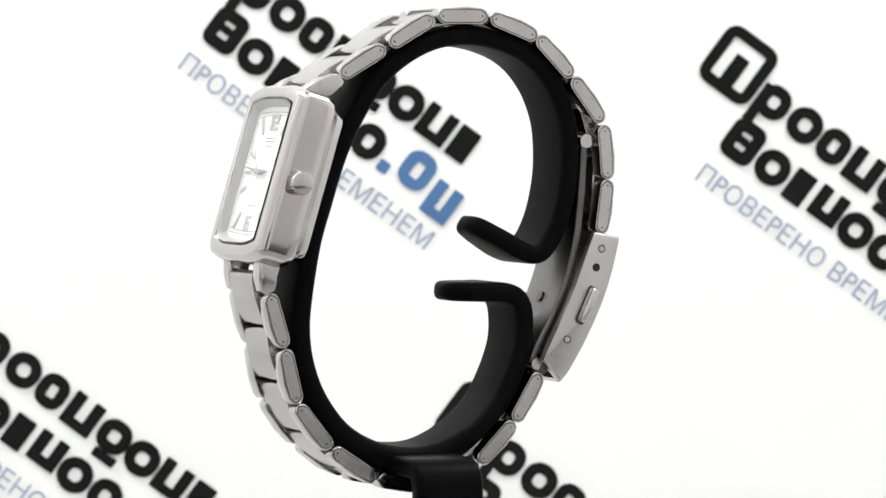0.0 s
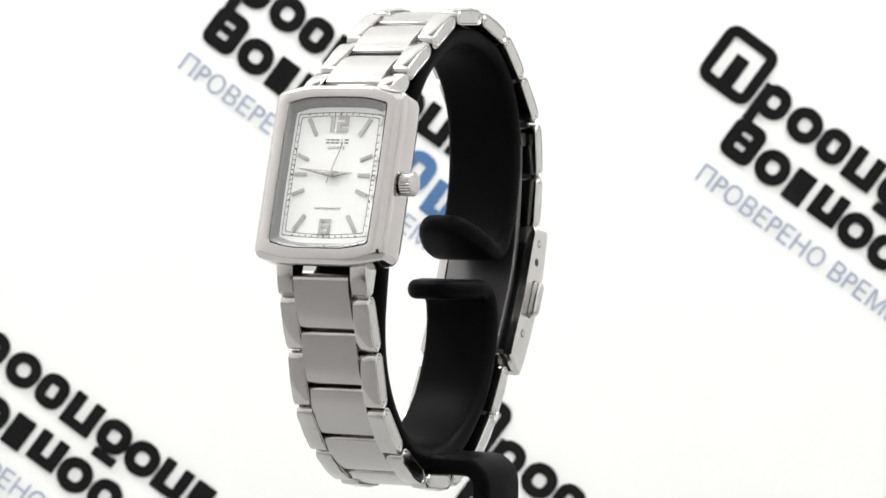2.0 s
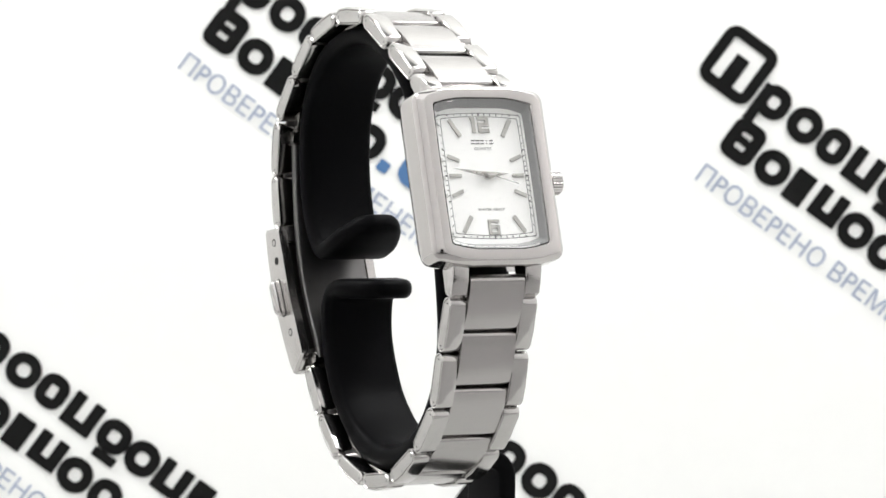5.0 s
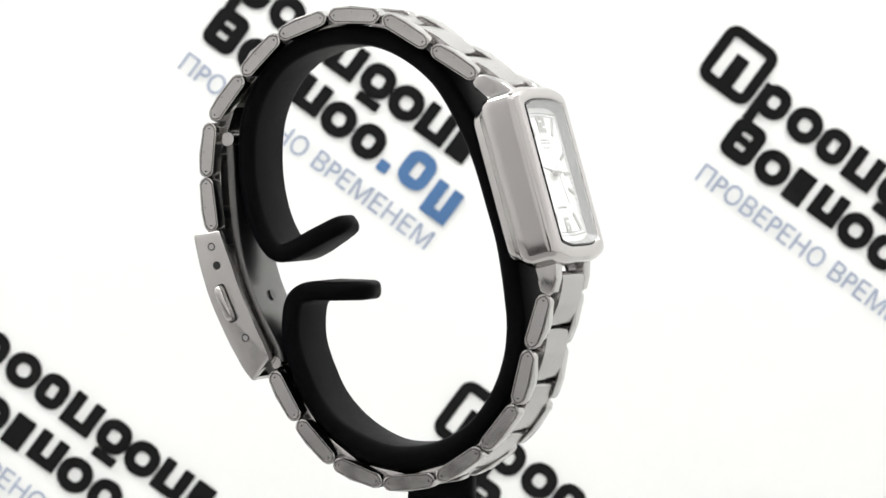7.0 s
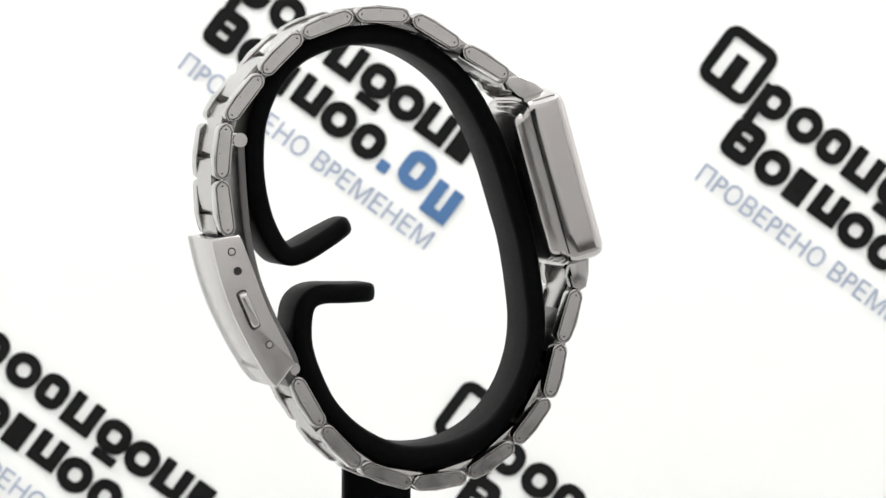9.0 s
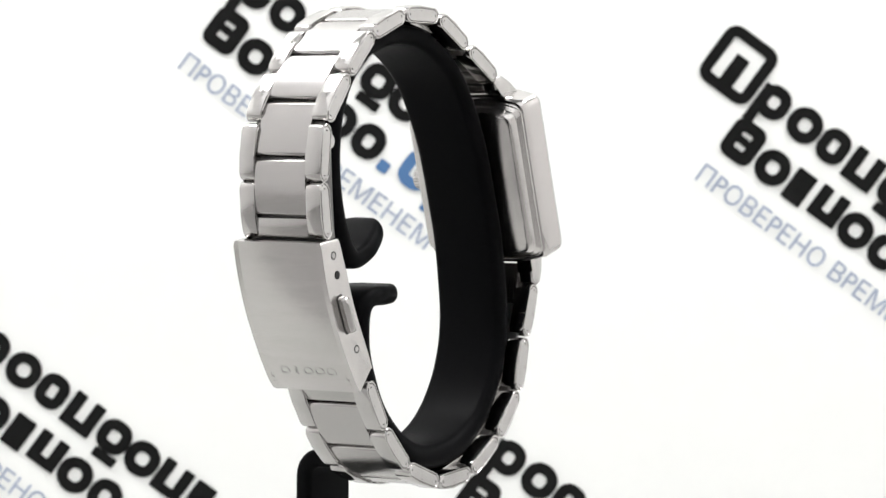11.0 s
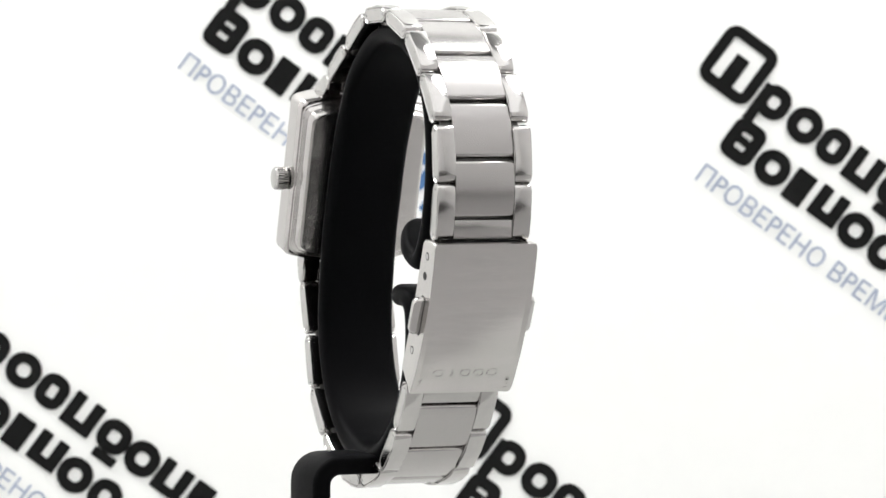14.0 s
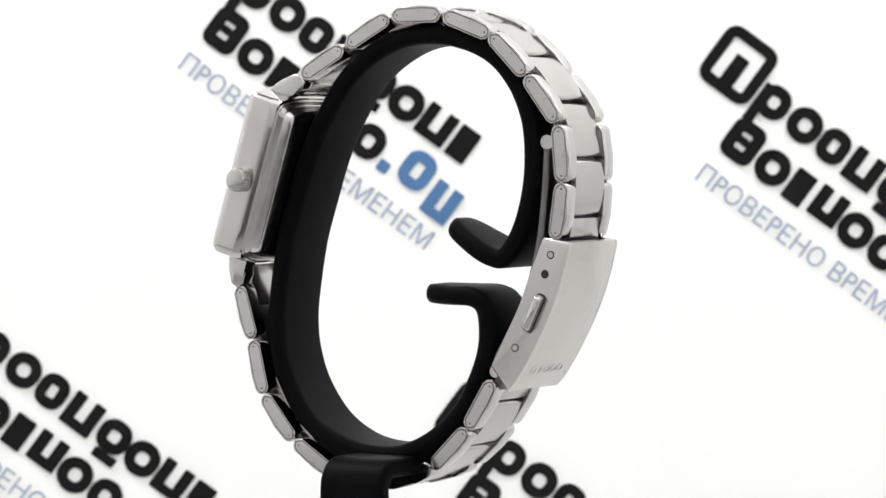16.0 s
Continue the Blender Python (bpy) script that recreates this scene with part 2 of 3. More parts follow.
def build_holder():
    holder = tagged(new("watch_holder"), "glossy black plastic open-ring watch display holder on a stem", "display stand")
    line = [(9.9, -12.0), (15.1, -15.0), (18.8, -17.0), (21.4, -17.3), (23.6, -15.0), (25.5, -10.8), (26.7, -5.3), (26.9, 0.3), (26.2, 5.4), (24.0, 10.5), (20.4, 14.7),
            (15.6, 17.3), (9.5, 18.6), (3.0, 18.1), (-3.0, 15.4), (-8.1, 11.1), (-12.3, 4.6), (-15.1, -1.5), (-17.5, -8.9), (-19.4, -15.4), (-20.8, -23.8), (-21.2, -29.4),
            (-20.4, -35.0), (-18.1, -40.6), (-13.9, -45.9), (-8.3, -49.3), (-1.8, -50.5), (3.8, -49.8), (9.4, -46.9), (14.1, -42.4), (16.9, -37.3), (18.6, -32.2), (18.7, -27.5),
            (17.8, -24.9), (15.5, -23.7), (11.3, -23.6), (5.5, -23.5)]
    path = spline([(0, y, z + HOLD_BASE) for y, z in line], 8)
    total = len(path) - 1
    loops = []
    for i, p in enumerate(path):
        d = (path[min(i + 1, total)] - path[max(i - 1, 0)]).normalized()
        n = Vector((0, -d.z, d.y))
        end = min(i, total - i)
        w, th = 13.2, 3.2
        if end < 13:
            w *= math.sqrt(1 - ((13 - end) / 13.3) ** 2)
        if end < 3:
            th *= math.sqrt(1 - ((3 - end) / 3.4) ** 2)
        low = min(1.0, max(0.0, (HOLD_BASE - 45.5 - p.z) / 4.0)) if abs(p.y) < 14 else 0.0
        low = low * low * (3 - 2 * low)
        th, p = th + 0.9 * low, p - Vector((0, 0, 0.3 * low))
        rr = min(w, th) * 0.46
        loops.append([p + Vector((a + 0.5, 0, 0)) + n * b for a, b in rounded(w, th, rr, 4)])
    bm = bmesh.new()
    loft(bm, loops, True, True)
    part("ring", bm, BLACK, holder, "open black ring with two inward fingers", smooth=60)
    # stem: a flat strip that leaves the ring sideways and turns down
    mid = [(2.0, -51.5), (9.0, -51.5)]
    mid += [(13.2 + 3.2 * math.sin(radians(a)), -54.7 + 3.2 * math.cos(radians(a))) for a in range(0, 91, 15)]
    mid += [(16.4, -80.0), (16.4, -110.0)]
    loops = []
    for i, (x, z) in enumerate(mid):
        a, b = Vector(mid[max(i - 1, 0)]), Vector(mid[min(i + 1, len(mid) - 1)])
        d = (b - a).normalized()
        loops.append([(x - d.y * q, y, z + HOLD_BASE + d.x * q) for y, q in rounded(11.8, 3.1, 0.9, 4, 0.2, 0)])
    bm = bmesh.new()
    loft(bm, loops, True, True)
    part("stem", bm, BLACK, holder, "flat black strip bent down to the floor", smooth=50)
    return holder


# ---- wrist watch ----
WATCH_BASE = 57.6
TILT = 16.5
CENTRE = Vector((0, 2, -17))


def lift(y, z):
    return Vector((0, y, z + WATCH_BASE))


def along(y0, z0, y1, z1):
    """Pose of a link between two points of the bracelet: y along it, z outwards."""
    a, b = Vector((0, y0, z0)), Vector((0, y1, z1))
    d = (b - a).normalized()
    n = Vector((0, -d.z, d.y))
    if n.dot((a + b) / 2 - CENTRE) < 0:
        n = -n
    x = d.cross(n)
    p = ((a + b) / 2 + Vector((0, 0, WATCH_BASE))) * MM
    return Matrix(((x.x, d.x, n.x, p.x), (x.y, d.y, n.y, p.y), (x.z, d.z, n.z, p.z), (0, 0, 0, 1)))


def case_pose():
    p = lift(-27.16, -3.12) * MM
    c, s = math.cos(radians(TILT)), math.sin(radians(TILT))
    # x across, y up along the face, z out of the face
    return Matrix(((1, 0, 0, 0), (0, s, -c, p.y), (0, c, s, p.z), (0, 0, 0, 1)))


def barrel(w, h, r, z, bulge_x=0.35, bulge_y=0.7):
    """Rounded rectangle whose sides bow out a little."""
    pts = []
    hw, hh = w / 2, h / 2
    cor = [(1, 1), (-1, 1), (-1, -1), (1, -1)]
    for k in range(4):
        sx, sy = cor[k]
        for i in range(6):
            a = radians(90 * k + 90 * i / 5)
            pts.append((sx * (hw - r) + r * math.cos(a), sy * (hh - r) + r * math.sin(a)))
        tx, ty = cor[(k + 1) % 4]
        p0 = pts[-1]
        a = radians(90 * (k + 1))
        p1 = (tx * (hw - r) + r * math.cos(a), ty * (hh - r) + r * math.sin(a))
        for i in range(1, 8):
            f = i / 8
            pts.append((p0[0] + (p1[0] - p0[0]) * f, p0[1] + (p1[1] - p0[1]) * f))
    out = []
    for x, y in pts:
        ux, uy = min(1, abs(x) / hw), min(1, abs(y) / hh)
        out.append((x - math.copysign(bulge_x * uy * uy * ux, x), y - math.copysign(bulge_y * ux * ux * uy, y), z))
    return out


def case_loop(w, h, r, z, drop=1.25):
    """Outline of the case: straight sides, and ends that fall away towards the corners."""
    out = []
    for x, y, q in barrel(w, h, r, z, 0.0, 0.0):
        f = max(0.0, (abs(x) - 6.0) / (w / 2 - 6.0))
        out.append((x, y - 0.5 - math.copysign(drop * f ** 1.15, y), q - 0.06 * f))
    return out


def opening(w, h, r, z):
    """The window in the bezel, set a little below the middle of the case."""
    out = []
    for x, y, q in barrel(w, h, r, z, 0.1, 0.1):
        f = max(0.0, (abs(x) - 5.2) / (w / 2 - 5.2))
        out.append((x, y - 0.4 - math.copysign(0.85 * f, y), q))
    return out


def marker_bar(length, width, deg, x, y):
    bm = bmesh.new()
    box(bm, -length / 2, length / 2, -width / 2, width / 2, 0, 0.22, 0.06, 1)
    bmesh.ops.transform(bm, matrix=Matrix.Translation((x, y, 0)) @ Matrix.Rotation(radians(deg), 4, "Z"), verts=bm.verts)
    return bm


def build_dial(watch, base):
    bm = bmesh.new()
    loft(bm, [barrel(16.9, 23.2, 0.6, -0.3, 0.25, 0.9), barrel(16.9, 23.2, 0.6, 0, 0.25, 0.9)], True, True)
    dial = part("dial", bm, DIAL, watch, "silvery white rectangular dial")
    dial.matrix_basis = base @ Matrix.Translation((0, -0.4 * MM, -2.0 * MM))
    up = 0.02
    bm = bmesh.new()
    for w, h in ((15.5, 20.8), (14.4, 19.7)):
        a, b = barrel(w, h, 0.3, up, 0.08, 0.4), barrel(w - 0.2, h - 0.2, 0.3, up, 0.08, 0.4)
        loft(bm, [a, b])
    for k in range(60):
        a = radians(6 * k)
        s, c = math.sin(a), math.cos(a)

        def reach(w, h):
            return min(w / 2 / max(abs(s), 1e-6), h / 2 / max(abs(c), 1e-6))
        r1, r0 = reach(15.4, 20.7) - 0.45 * (abs(s) * abs(c)), reach(14.4, 19.7)
        w = 0.15 if k % 5 else 0.30
        d, e = Vector((s, c, 0)), Vector((c, -s, 0))
        if abs(d.x) * 10.1 > abs(d.y) * 7.5:
            e = Vector((0, 1, 0))
        else:
            e = Vector((1, 0, 0))
        bm.faces.new([bm.verts.new(v + Vector((0, 0, up))) for v in (d * r0 - e * w / 2, d * r1 - e * w / 2, d * r1 + e * w / 2, d * r0 + e * w / 2)])
    part("minute_track", bm, INK, dial, "thin dark printed minute track", 0)
    for sx in (1, -1):
        for deg, x, y, ln, wd in ((58, 4.75, 7.85, 3.3, 0.75), (22, 5.75, 2.85, 2.3, 0.62), (0, 5.75, 0.0, 2.2, 0.62), (-22, 5.75, -2.95, 2.3, 0.62), (-56, 4.75, -8.0, 3.2, 0.75)):
            part("hour_marker", marker_bar(ln, wd, deg if sx > 0 else 180 - deg, sx * x, y), MARK, dial, "grey steel bar marker")
    # numerals in square-cut strokes: x, y, width, height of each
    k = 0.62
    one = [(-1.2, 0, k, 2.7), (-1.62, 1.05, 0.3, 0.6)]
    two = [(0.62, 1.35 - k / 2, 2.0, k), (0.62, 0.0, 2.0, k), (0.62, -1.35 + k / 2, 2.0, k), (1.62 - k / 2, 0.66, k, 1.0), (-0.38 + k / 2, -0.66, k, 1.0)]
    j = 0.46
    six = [(0, 1.25 - j / 2, 2.0, j), (0, 0.1, 2.0, j), (0, -1.25 + j / 2, 2.0, j), (-1.0 + j / 2, 0, j, 2.5), (1.0 - j / 2, -0.55, j, 1.35)]
    for strokes, y in ((one + two, 8.45), (six, -8.5)):
        bm = bmesh.new()
        for i, (u, v, w, h) in enumerate(strokes):
            box(bm, u - w / 2, u + w / 2, y + v - h / 2, y + v + h / 2, 0.01, 0.2 + 0.003 * i)
        part("numeral", bm, MARK, dial, "raised grey steel numeral", 20)
    bm = bmesh.new()
    for i in range(5):
        w = 0.16 if i == 3 else 0.66
        x = -2.0 + i * 0.84 + (0.2 if i == 3 else 0)
        for x0, x1, y0, y1 in ((0, w, 5.2, 5.4), (0, w, 5.7, 5.9)):
            box(bm, x + x0, x + x1, y0, y1, 0.005, 0.05)
    part("maker_mark", bm, INK, dial, "small dark maker mark", 0)
    for words, h, w, y in (("QUARTZ", 0.45, 3.2, 4.25), ("WATER RESIST", 0.4, 4.9, -5.75)):
        bm = text_bm(words, h, w, 0.012)
        bmesh.ops.translate(bm, vec=(0, y, 0.02), verts=bm.verts)
        part("dial_print", bm, INK, dial, "small dark printed words", 0)
    for nm, deg, ln, tail, w, z in (("hour_hand", 86, 4.0, 1.1, 1.2, 0.45), ("minute_hand", 0, 6.6, 1.4, 1.0, 0.65)):
        bm = bmesh.new()
        pts = [(-w / 2, 0), (0, ln), (w / 2, 0), (0, -tail)]
        rim = [bm.verts.new((x, y, z)) for x, y in pts]
        ridge = bm.verts.new((0, 0, z + 0.14))
        low = bm.verts.new((0, 0, z - 0.08))
        for i in range(4):
            bm.faces.new((rim[i], rim[(i + 1) % 4], ridge))
            bm.faces.new((rim[(i + 1) % 4], rim[i], low))
        bmesh.ops.rotate(bm, cent=(0, 0, 0), matrix=Matrix.Rotation(radians(-deg), 3, "Z"), verts=bm.verts)
        hand = part(nm, bm, HAND, dial, "faceted steel hand", 10)
    bm = bmesh.new()
    box(bm, -0.07, 0.07, -1.6, 5.4, 0.85, 0.92)
    thin = part("second_hand", bm, HAND, dial, "thin steel hand", 0)
    bm = bmesh.new()
    cylinder(bm, (0, 0, 0), (0, 0, 1.1), 0.42, 16)
    part("hand_hub", bm, STEEL, dial)
    return hand, thin


def build_case(watch):
    base = case_pose()
    bm = bmesh.new()
    loops = [case_loop(22.59, 28.54, 1.2, -6.3), case_loop(23.10, 29.04, 1.2, -6.15), case_loop(23.40, 29.40, 1.2, -5.75), case_loop(23.65, 29.65, 1.2, -5.1), case_loop(23.70, 29.70, 1.2, -4.9), case_loop(23.70, 29.70, 1.2, -4.7),
             case_loop(23.70, 29.70, 1.2, -1.75), case_loop(23.70, 29.70, 1.2, -1.55), case_loop(23.60, 29.60, 1.2, -1.2), case_loop(23.25, 29.35, 1.2, -0.8), case_loop(22.89, 29.09, 1.2, -0.56), case_loop(21.68, 28.34, 1.2, -0.12),
             case_loop(21.37, 28.14, 1.2, -0.04), case_loop(21.07, 27.94, 1.2, 0.0),
             opening(19.15, 25.83, 0.60, 0.05), opening(18.84, 25.53, 0.54, 0.05), opening(18.34, 25.02, 0.48, -0.02),
             opening(17.98, 24.67, 0.42, -0.2), opening(17.78, 24.47, 0.42, -0.6)]
    loft(bm, loops, True)
    case = part("case", bm, POLISHED, watch, "polished steel rectangular case with rounded corners", 24)
    case.matrix_basis = base
    bm = bmesh.new()
    loft(bm, [opening(17.76, 24.45, 0.42, -0.6), opening(17.32, 23.92, 0.36, -0.7), opening(16.41, 22.41, 0.30, -2.0)])
    ob = part("chapter_ring", bm, REHAUT, watch, "silvery sloped ring round the dial", 40)
    ob.matrix_basis = base
    bm = bmesh.new()
    loft(bm, [opening(17.89, 24.58, 0.48, -0.5), opening(17.89, 24.58, 0.48, -0.1), opening(17.42, 24.12, 0.42, 0.12)], True, True)
    ob = part("crystal", bm, GLASS, watch, "clear flat watch glass", 20)
    ob.matrix_basis = base
    ob.visible_shadow = False
    bm = bmesh.new()
    loft(bm, [case_loop(22.69, 28.34, 1.2, -6.2), case_loop(22.49, 27.94, 1.2, -6.5), case_loop(22.29, 27.54, 1.2, -6.6), case_loop(21.68, 26.73, 1.2, -7.3), case_loop(21.48, 26.43, 1.2, -7.4),
              case_loop(21.07, 26.03, 1.2, -8.3), case_loop(20.67, 25.53, 1.2, -8.65), case_loop(20.06, 24.92, 1.2, -8.8), case_loop(19.75, 24.52, 1.2, -8.82)], False, True)
    ob = part("case_back", bm, CASE_STEEL, watch, "steel stepped case back", 25)
    ob.matrix_basis = base
    pointers = build_dial(watch, base)
    # lugs, two at each end
    top = [(2.2, -0.9), (3.6, -1.2), (5.4, -2.7), (7.1, -4.9), (7.3, -6.3), (6.4, -7.4), (5.2, -7.2), (4.2, -5.6), (2.2, -4.6)]
    low = [(-11.0 - v, n) for v, n in [(2.2, -1.0), (3.4, -1.2), (6.8, -2.1), (8.8, -3.2), (9.1, -4.4), (8.1, -5.5), (6.2, -5.5), (4.4, -4.7), (2.2, -4.6)]]
    top = [(v + 10.6, n - 0.7) for v, n in top]
    low = [(v + 0.5, n - 0.7) for v, n in low]
    for prof in (top, low[::-1]):
        for sx in (1, -1):
            bm = bmesh.new()
            prism(bm, prof, min(sx * 5.2, sx * 8.1), max(sx * 5.2, sx * 8.1), 0.4, 3)
            ob = part("lug", bm, STEEL, watch, smooth=35)
            ob.matrix_basis = base
    for v, n in ((16.8, -6.9), (-18.4, -5.1)):
        bm = bmesh.new()
        cylinder(bm, (-5.6, v, n), (5.6, v, n), 0.7, 12)
        ob = part("spring_bar", bm, STEEL, watch)
        ob.matrix_basis = base
    # crown with fluted rim
    bm = bmesh.new()
    loops = []
    for x, r, flute in ((11.4, 1.2, 0), (12.0, 1.2, 0), (12.05, 1.75, 0), (12.2, 1.95, 0.12), (13.9, 1.95, 0.12), (14.15, 1.75, 0), (14.3, 1.3, 0)):
        loops.append([(x, -1.25 + (r - flute * (i % 4 > 1)) * math.cos(radians(3.75 * i)), (r - flute * (i % 4 > 1)) * math.sin(radians(3.75 * i)) - 3.4) for i in range(96)])
    loft(bm, loops, True, True)
    ob = part("crown", bm, STEEL, watch, "fluted steel winding crown", 25)
    ob.matrix_basis = base
    return pointers


TOP_NODES = [(-15.7, 11.6), (-7.05, 16.75), (1.5, 21.7), (11.15, 21.85), (20.1, 18.45), (26.3, 12.2), (32.3, 4.3), (33.1, -5.15), (31.9, -13.9)]
LOW_NODES = [(-27.4, -23.1), (-24.75, -31.9), (-22.5, -41.2), (-16.75, -48.4), (-8.45, -53.8), (0.85, -54.8), (9.8, -51.6), (16.1, -45.1), (20.9, -36.9)]


def at_chain(nodes, s):
    i = min(max(int(math.floor(s)), 0), len(nodes) - 2)
    f = s - i
    return tuple(a + (b - a) * f for a, b in zip(nodes[i], nodes[i + 1]))


def link_outline(length, thick, r, ridge):
    """Side view of a link: a round-ended slab with a faint ridge across its back."""
    pts = rounded(length, thick, r, 5)
    out = []
    for i, (y, z) in enumerate(pts):
        out.append((y, z))
        if i == 5:
            out.append((0.8, thick / 2 + ridge))
    return out


def crowned(length, thick, r, rise):
    """Side view of a centre link: round-ended, its back softly arched."""
    pts = rounded(length, thick, r, 4)
    half = length / 2 - r
    arch = [(half * (1 - i / 4), thick / 2 + rise * (1 - (1 - i / 4) ** 2)) for i in range(1, 8)]
    return pts[:5] + arch + pts[5:]


def build_bracelet(watch):
    bm = bmesh.new()
    prism(bm, link_outline(9.15, 2.5, 1.12, 0.36), -1.45, 1.45, 0.18, 2, 0.12, 0.18)
    old = set(bm.faces)
    for sx in (1, -1):
        for y, z, ln in ((3.55, 0.1, 0.28), (-3.55, 0.1, 0.28), (0.4, 0.75, 0.16)):
            box(bm, sx * 1.35, sx * 1.458, y - ln / 3, y + ln / 3, z - ln, z + ln * 0.4)
    for f in bm.faces:
        f.material_index = 0 if f in old else 1
    bmesh.ops.scale(bm, vec=(MM, MM, MM), verts=bm.verts)
    first = finish("outer_link", bm, STEEL, watch, smooth=25)
    outer, used = first.data, [first]
    outer.materials.append(GAP)
    bm = bmesh.new()
    prism(bm, crowned(8.85, 2.15, 0.55, 0.40), -4.98, 4.98, 0.14, 2)
    bmesh.ops.scale(bm, vec=(MM, MM, MM), verts=bm.verts)
    firstc = finish("centre_link", bm, BRUSHED, watch, smooth=25)
    centre, usedc = firstc.data, [firstc]
    # Joints are coloured dark in place of the shade in the link gaps.
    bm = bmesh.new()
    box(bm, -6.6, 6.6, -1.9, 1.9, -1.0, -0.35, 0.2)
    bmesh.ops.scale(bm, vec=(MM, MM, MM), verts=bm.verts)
    firstj = finish("link_joint", bm, SHADE_STEEL, watch)
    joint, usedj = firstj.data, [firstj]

    def put(nm, data, pool, m):
        if pool:
            pool.pop().matrix_basis = m
        else:
            share(nm, data, watch, m)

    for nodes in (TOP_NODES, LOW_NODES):
        for i in range(8):
            m = along(*nodes[i], *nodes[i + 1])
            for sx in (1, -1):
                put("outer_link", outer, used, m @ Matrix.Translation((sx * 6.5 * MM, 0, 0)))
        for i in range(8):
            a, b = at_chain(nodes, i - 0.4), at_chain(nodes, i + 0.6)
            put("centre_link", centre, usedc, along(*a, *b) @ Matrix.Translation((0, 0, 0.1 * MM)))
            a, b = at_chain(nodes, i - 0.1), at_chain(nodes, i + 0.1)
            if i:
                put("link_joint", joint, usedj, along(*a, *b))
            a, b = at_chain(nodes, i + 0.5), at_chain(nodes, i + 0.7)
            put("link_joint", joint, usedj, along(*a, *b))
        bm = bmesh.new()
        box(bm, -4.95, 4.95, -1.6, 1.6, -1.1, 1.1, 0.15)
        bmesh.ops.scale(bm, vec=(MM, MM, MM), verts=bm.verts)
        a, b = at_chain(nodes, 7.63), at_chain(nodes, 7.98)
        finish("end_link", bm, BRUSHED, watch).matrix_basis = along(*a, *b) @ Matrix.Translation((0, 0, 0.1 * MM))


def strip(bm, pts, thick, x0, x1, r=0.3):
    """A bent flat bar along points of (y, z)."""
    loops = []
    for i, p in enumerate(pts):
        d = (pts[min(i + 1, len(pts) - 1)] - pts[max(i - 1, 0)]).normalized()
        n = Vector((0, -d.z, d.y))
        loops.append([p + Vector((a, 0, 0)) + n * b for a, b in rounded(x1 - x0, thick, r, 3, (x0 + x1) / 2, 0)])
    return loft(bm, loops, True, True)


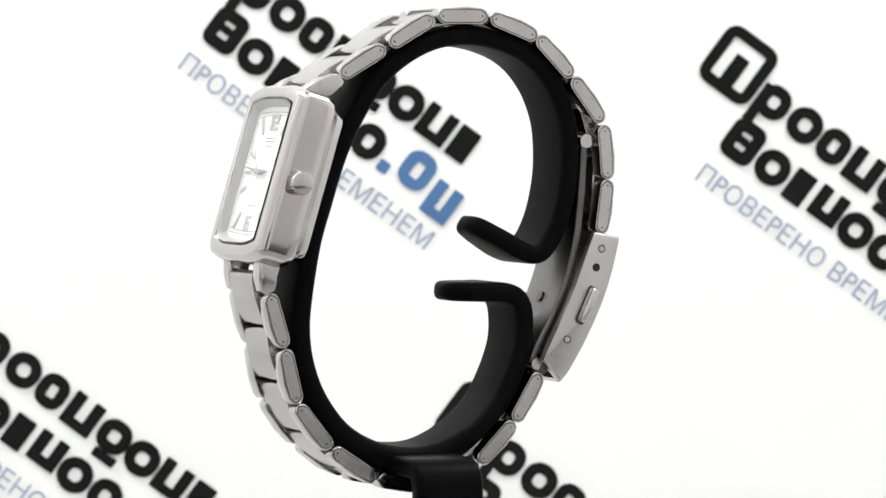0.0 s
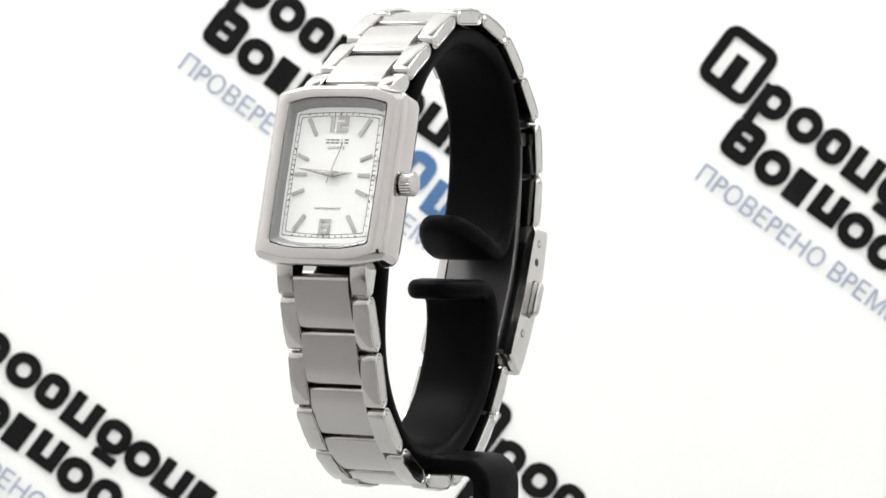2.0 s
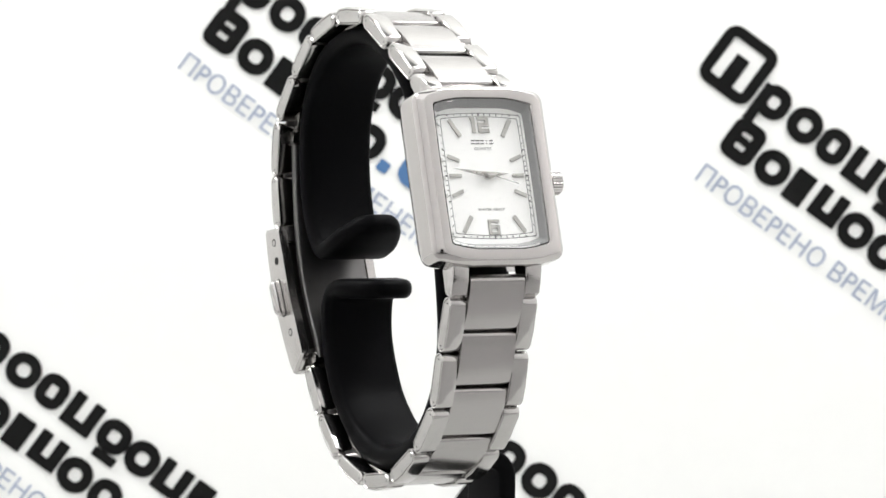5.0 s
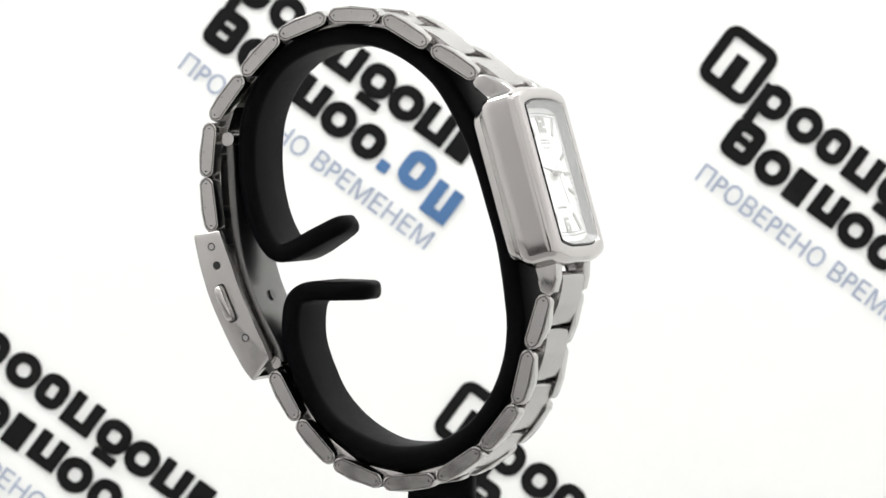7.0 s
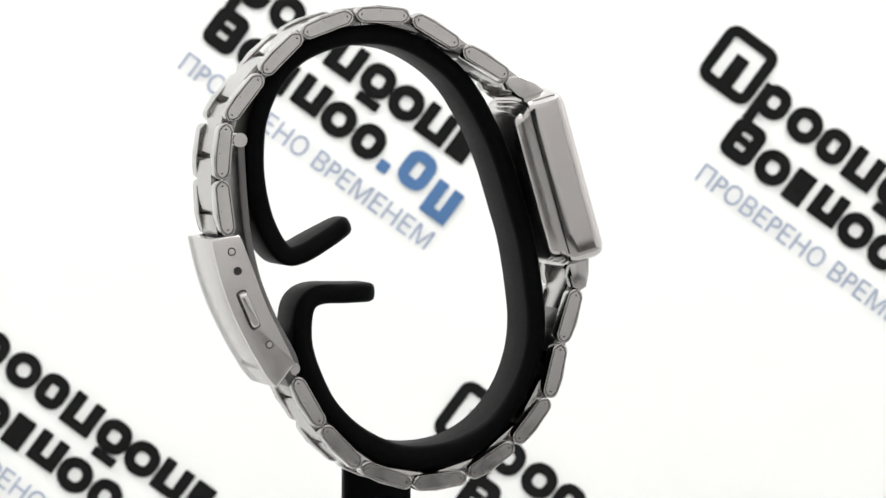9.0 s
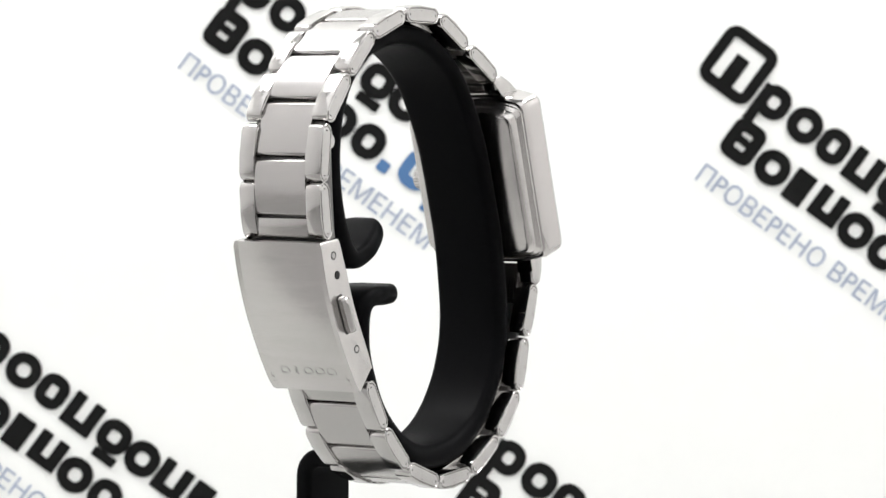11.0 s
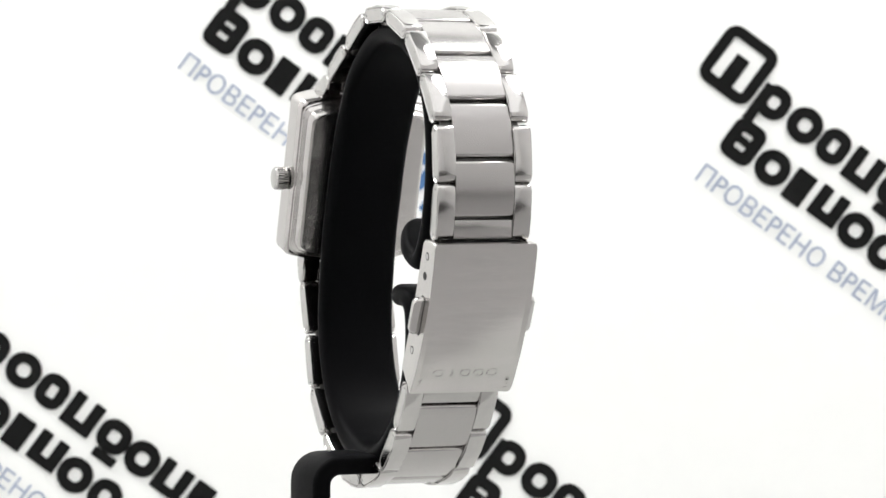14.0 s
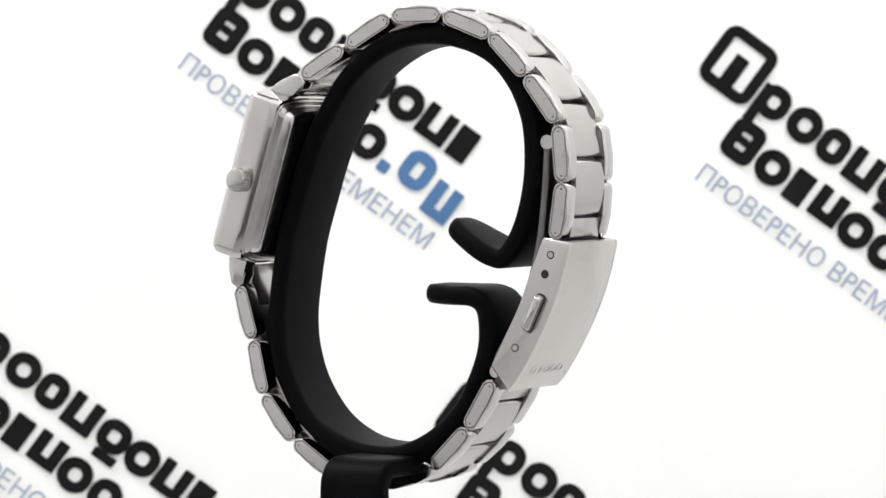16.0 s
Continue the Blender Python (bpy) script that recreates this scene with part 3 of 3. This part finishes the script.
def build_clasp(watch):
    back = [(34.95, -14.5), (33.5, -20.4), (31.5, -26.0), (28.6, -31.8), (26.7, -35.0), (25.4, -37.0), (23.9, -38.6)]
    front = [(30.3, -13.7), (28.0, -19.5), (25.9, -24.9), (23.3, -30.1), (22.0, -32.6), (21.4, -33.9), (21.0, -34.9)]
    o = spline([lift(*p) for p in back], 5)
    f = spline([lift(*p) for p in front], 5)
    bm = bmesh.new()
    inner = [p + (q - p).normalized() * 0.45 for p, q in zip(o, f)]
    strip(bm, inner, 0.9, -8.15, 8.15, 0.4)
    cover = part("clasp_cover", bm, CASE_STEEL, watch, "brushed steel folding clasp cover", 40)
    wall = [(p.y, p.z) for p in o] + [(p.y, p.z) for p in reversed(f)]
    for sx in (1, -1):
        bm = bmesh.new()
        prism(bm, wall, min(sx * 7.2, sx * 8.7), max(sx * 7.2, sx * 8.7), 0.5, 4)
        part("clasp_side", bm, CASE_STEEL, cover, smooth=35)
        for (y, z), r, mat in (((31.6, -16.5), 0.48, STEEL), ((30.6, -19.6), 0.5, GAP), ((25.3, -31.5), 0.48, STEEL)):
            bm = bmesh.new()
            p = lift(y, z)
            cylinder(bm, p + Vector((sx * 8.3, 0, 0)), p + Vector((sx * 8.74, 0, 0)), r, 16)
            part("pin_hole" if mat is GAP else "rivet", bm, mat, cover)
            bm = bmesh.new()
            cylinder(bm, p + Vector((sx * 8.3, 0, 0)), p + Vector((sx * 8.715, 0, 0)), r + 0.2, 16)
            part("pin_seat", bm, GAP, cover)
        a, b = lift(30.1, -23.0), lift(27.5, -28.7)
        d = (b - a).normalized()
        n = Vector((0, -d.z, d.y))
        m = Matrix(((0, 0, 1, 0), (d.y, n.y, 0, (a + b).y / 2), (d.z, n.z, 0, (a + b).z / 2), (0, 0, 0, 1)))
        ln = (b - a).length
        bm = bmesh.new()
        loft(bm, [[m @ Vector((u, v, sx * x)) for u, v in rounded(ln + 0.5, 1.8, 0.6, 4)] for x in (8.3, 8.72)], True, True)
        part("button_slot", bm, GAP, cover)
        bm = bmesh.new()
        loft(bm, [[m @ Vector((u, v, sx * x)) for u, v in rounded(k, w, min(k, w) * 0.4, 4)] for x, k, w in ((7.5, ln, 1.4), (9.6, ln, 1.4), (10.1, ln - 0.5, 1.3), (10.35, ln - 1.5, 0.9))], True, True)
        part("push_button", bm, STEEL, cover, "polished side push button", 50)
    # stamped mark near the lower edge
    bm = bmesh.new()
    p, q = o[-9], o[-11]
    d = (q - p).normalized()
    n = Vector((0, -d.z, d.y))
    if n.y < 0:
        n = -n
    for i in range(5):
        x, w = -4.6 + i * 2.3, (0.5 if i == 3 else 1.9)
        outer, inner = rounded(w, 1.5, min(w, 1.5) * 0.42, 4, x, 0.7), rounded(max(w - 0.7, 0.1), 0.8, min(w - 0.4, 0.8) * 0.3, 4, x, 0.7)
        low, high, inside = [[bm.verts.new(p + Vector((u, 0, 0)) + d * v + n * h) for u, v in side] for side, h in ((outer, -0.05), (outer, 0.05), (inner, 0.05))]
        for k in range(len(low)):
            j = (k + 1) % len(low)
            bm.faces.new((low[k], low[j], high[j], high[k]))
            bm.faces.new((high[k], high[j], inside[j], inside[k]))
    part("stamped_mark", bm, STEEL, cover, "stamped maker mark", 0)
    # Added strips filling the gaps at the clasp, dark in place of shade.
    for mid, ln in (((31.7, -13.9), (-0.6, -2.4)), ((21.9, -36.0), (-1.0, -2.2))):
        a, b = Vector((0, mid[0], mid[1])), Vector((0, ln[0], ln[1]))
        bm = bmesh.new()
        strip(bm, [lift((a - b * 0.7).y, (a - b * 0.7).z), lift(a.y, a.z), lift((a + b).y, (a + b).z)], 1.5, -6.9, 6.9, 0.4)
        part("clasp_gap_filler", bm, SHADE_STEEL, watch, "dark filler strip in the shaded gap at the clasp")
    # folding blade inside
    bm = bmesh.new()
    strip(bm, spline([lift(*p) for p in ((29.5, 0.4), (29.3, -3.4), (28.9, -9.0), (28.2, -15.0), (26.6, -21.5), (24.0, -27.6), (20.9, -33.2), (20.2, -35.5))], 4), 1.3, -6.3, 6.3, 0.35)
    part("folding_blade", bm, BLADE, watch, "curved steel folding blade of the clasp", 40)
    bm = bmesh.new()
    cylinder(bm, lift(29.7, 1.4) + Vector((-6.6, 0, 0)), lift(29.7, 1.4) + Vector((6.6, 0, 0)), 1.15, 20)
    part("clasp_hinge", bm, STEEL, watch)
    bm = bmesh.new()
    cylinder(bm, lift(25.2, -25.0), lift(24.3, -24.6), 0.9, 16)
    part("blade_rivet", bm, SHADE_STEEL, watch)
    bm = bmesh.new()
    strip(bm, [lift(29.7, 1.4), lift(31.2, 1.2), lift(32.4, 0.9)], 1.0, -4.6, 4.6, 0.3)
    part("hinge_plate", bm, SHADE_STEEL, watch)
    bm = bmesh.new()
    cylinder(bm, lift(20.7, -35.6) + Vector((-6.8, 0, 0)), lift(20.7, -35.6) + Vector((6.8, 0, 0)), 1.0, 16)
    part("clasp_hinge", bm, STEEL, watch)


def build_watch():
    watch = tagged(new("wrist_watch"), "steel wrist watch, rectangular silver dial, link bracelet, on a holder", "watch")
    pointers = build_case(watch)
    build_bracelet(watch)
    build_clasp(watch)
    return watch, pointers


holder = build_holder()
watch, (minute_hand, second_hand) = build_watch()


def turn(t, z):
    """The turntable's angle: an even rate with a slight periodic wobble."""
    angle = 19.09 * (t - 3.5) + 1.6 + 0.65 * math.cos(2 * math.pi * (t - 1.0) / 2.52)
    return pose(0, 0, z, 0, 0, angle) @ Matrix.Translation((0.00035, 0, 0))


def motions():
    times = [i * 0.25 for i in range(65)]
    walk(holder, [(t, turn(t, EYE_Z - HOLD_BASE * MM)) for t in times])
    walk(watch, [(t, turn(t, EYE_Z - WATCH_BASE * MM)) for t in times])
    walk(minute_hand, [(t, pose(0, 0, 0, 0, 0, 81 - 0.5 * (t - 3.5))) for t in times])
    walk(second_hand, [(t, pose(0, 0, 0, 0, 0, -60 - 30 * (t - 3.45))) for t in times])


motions()
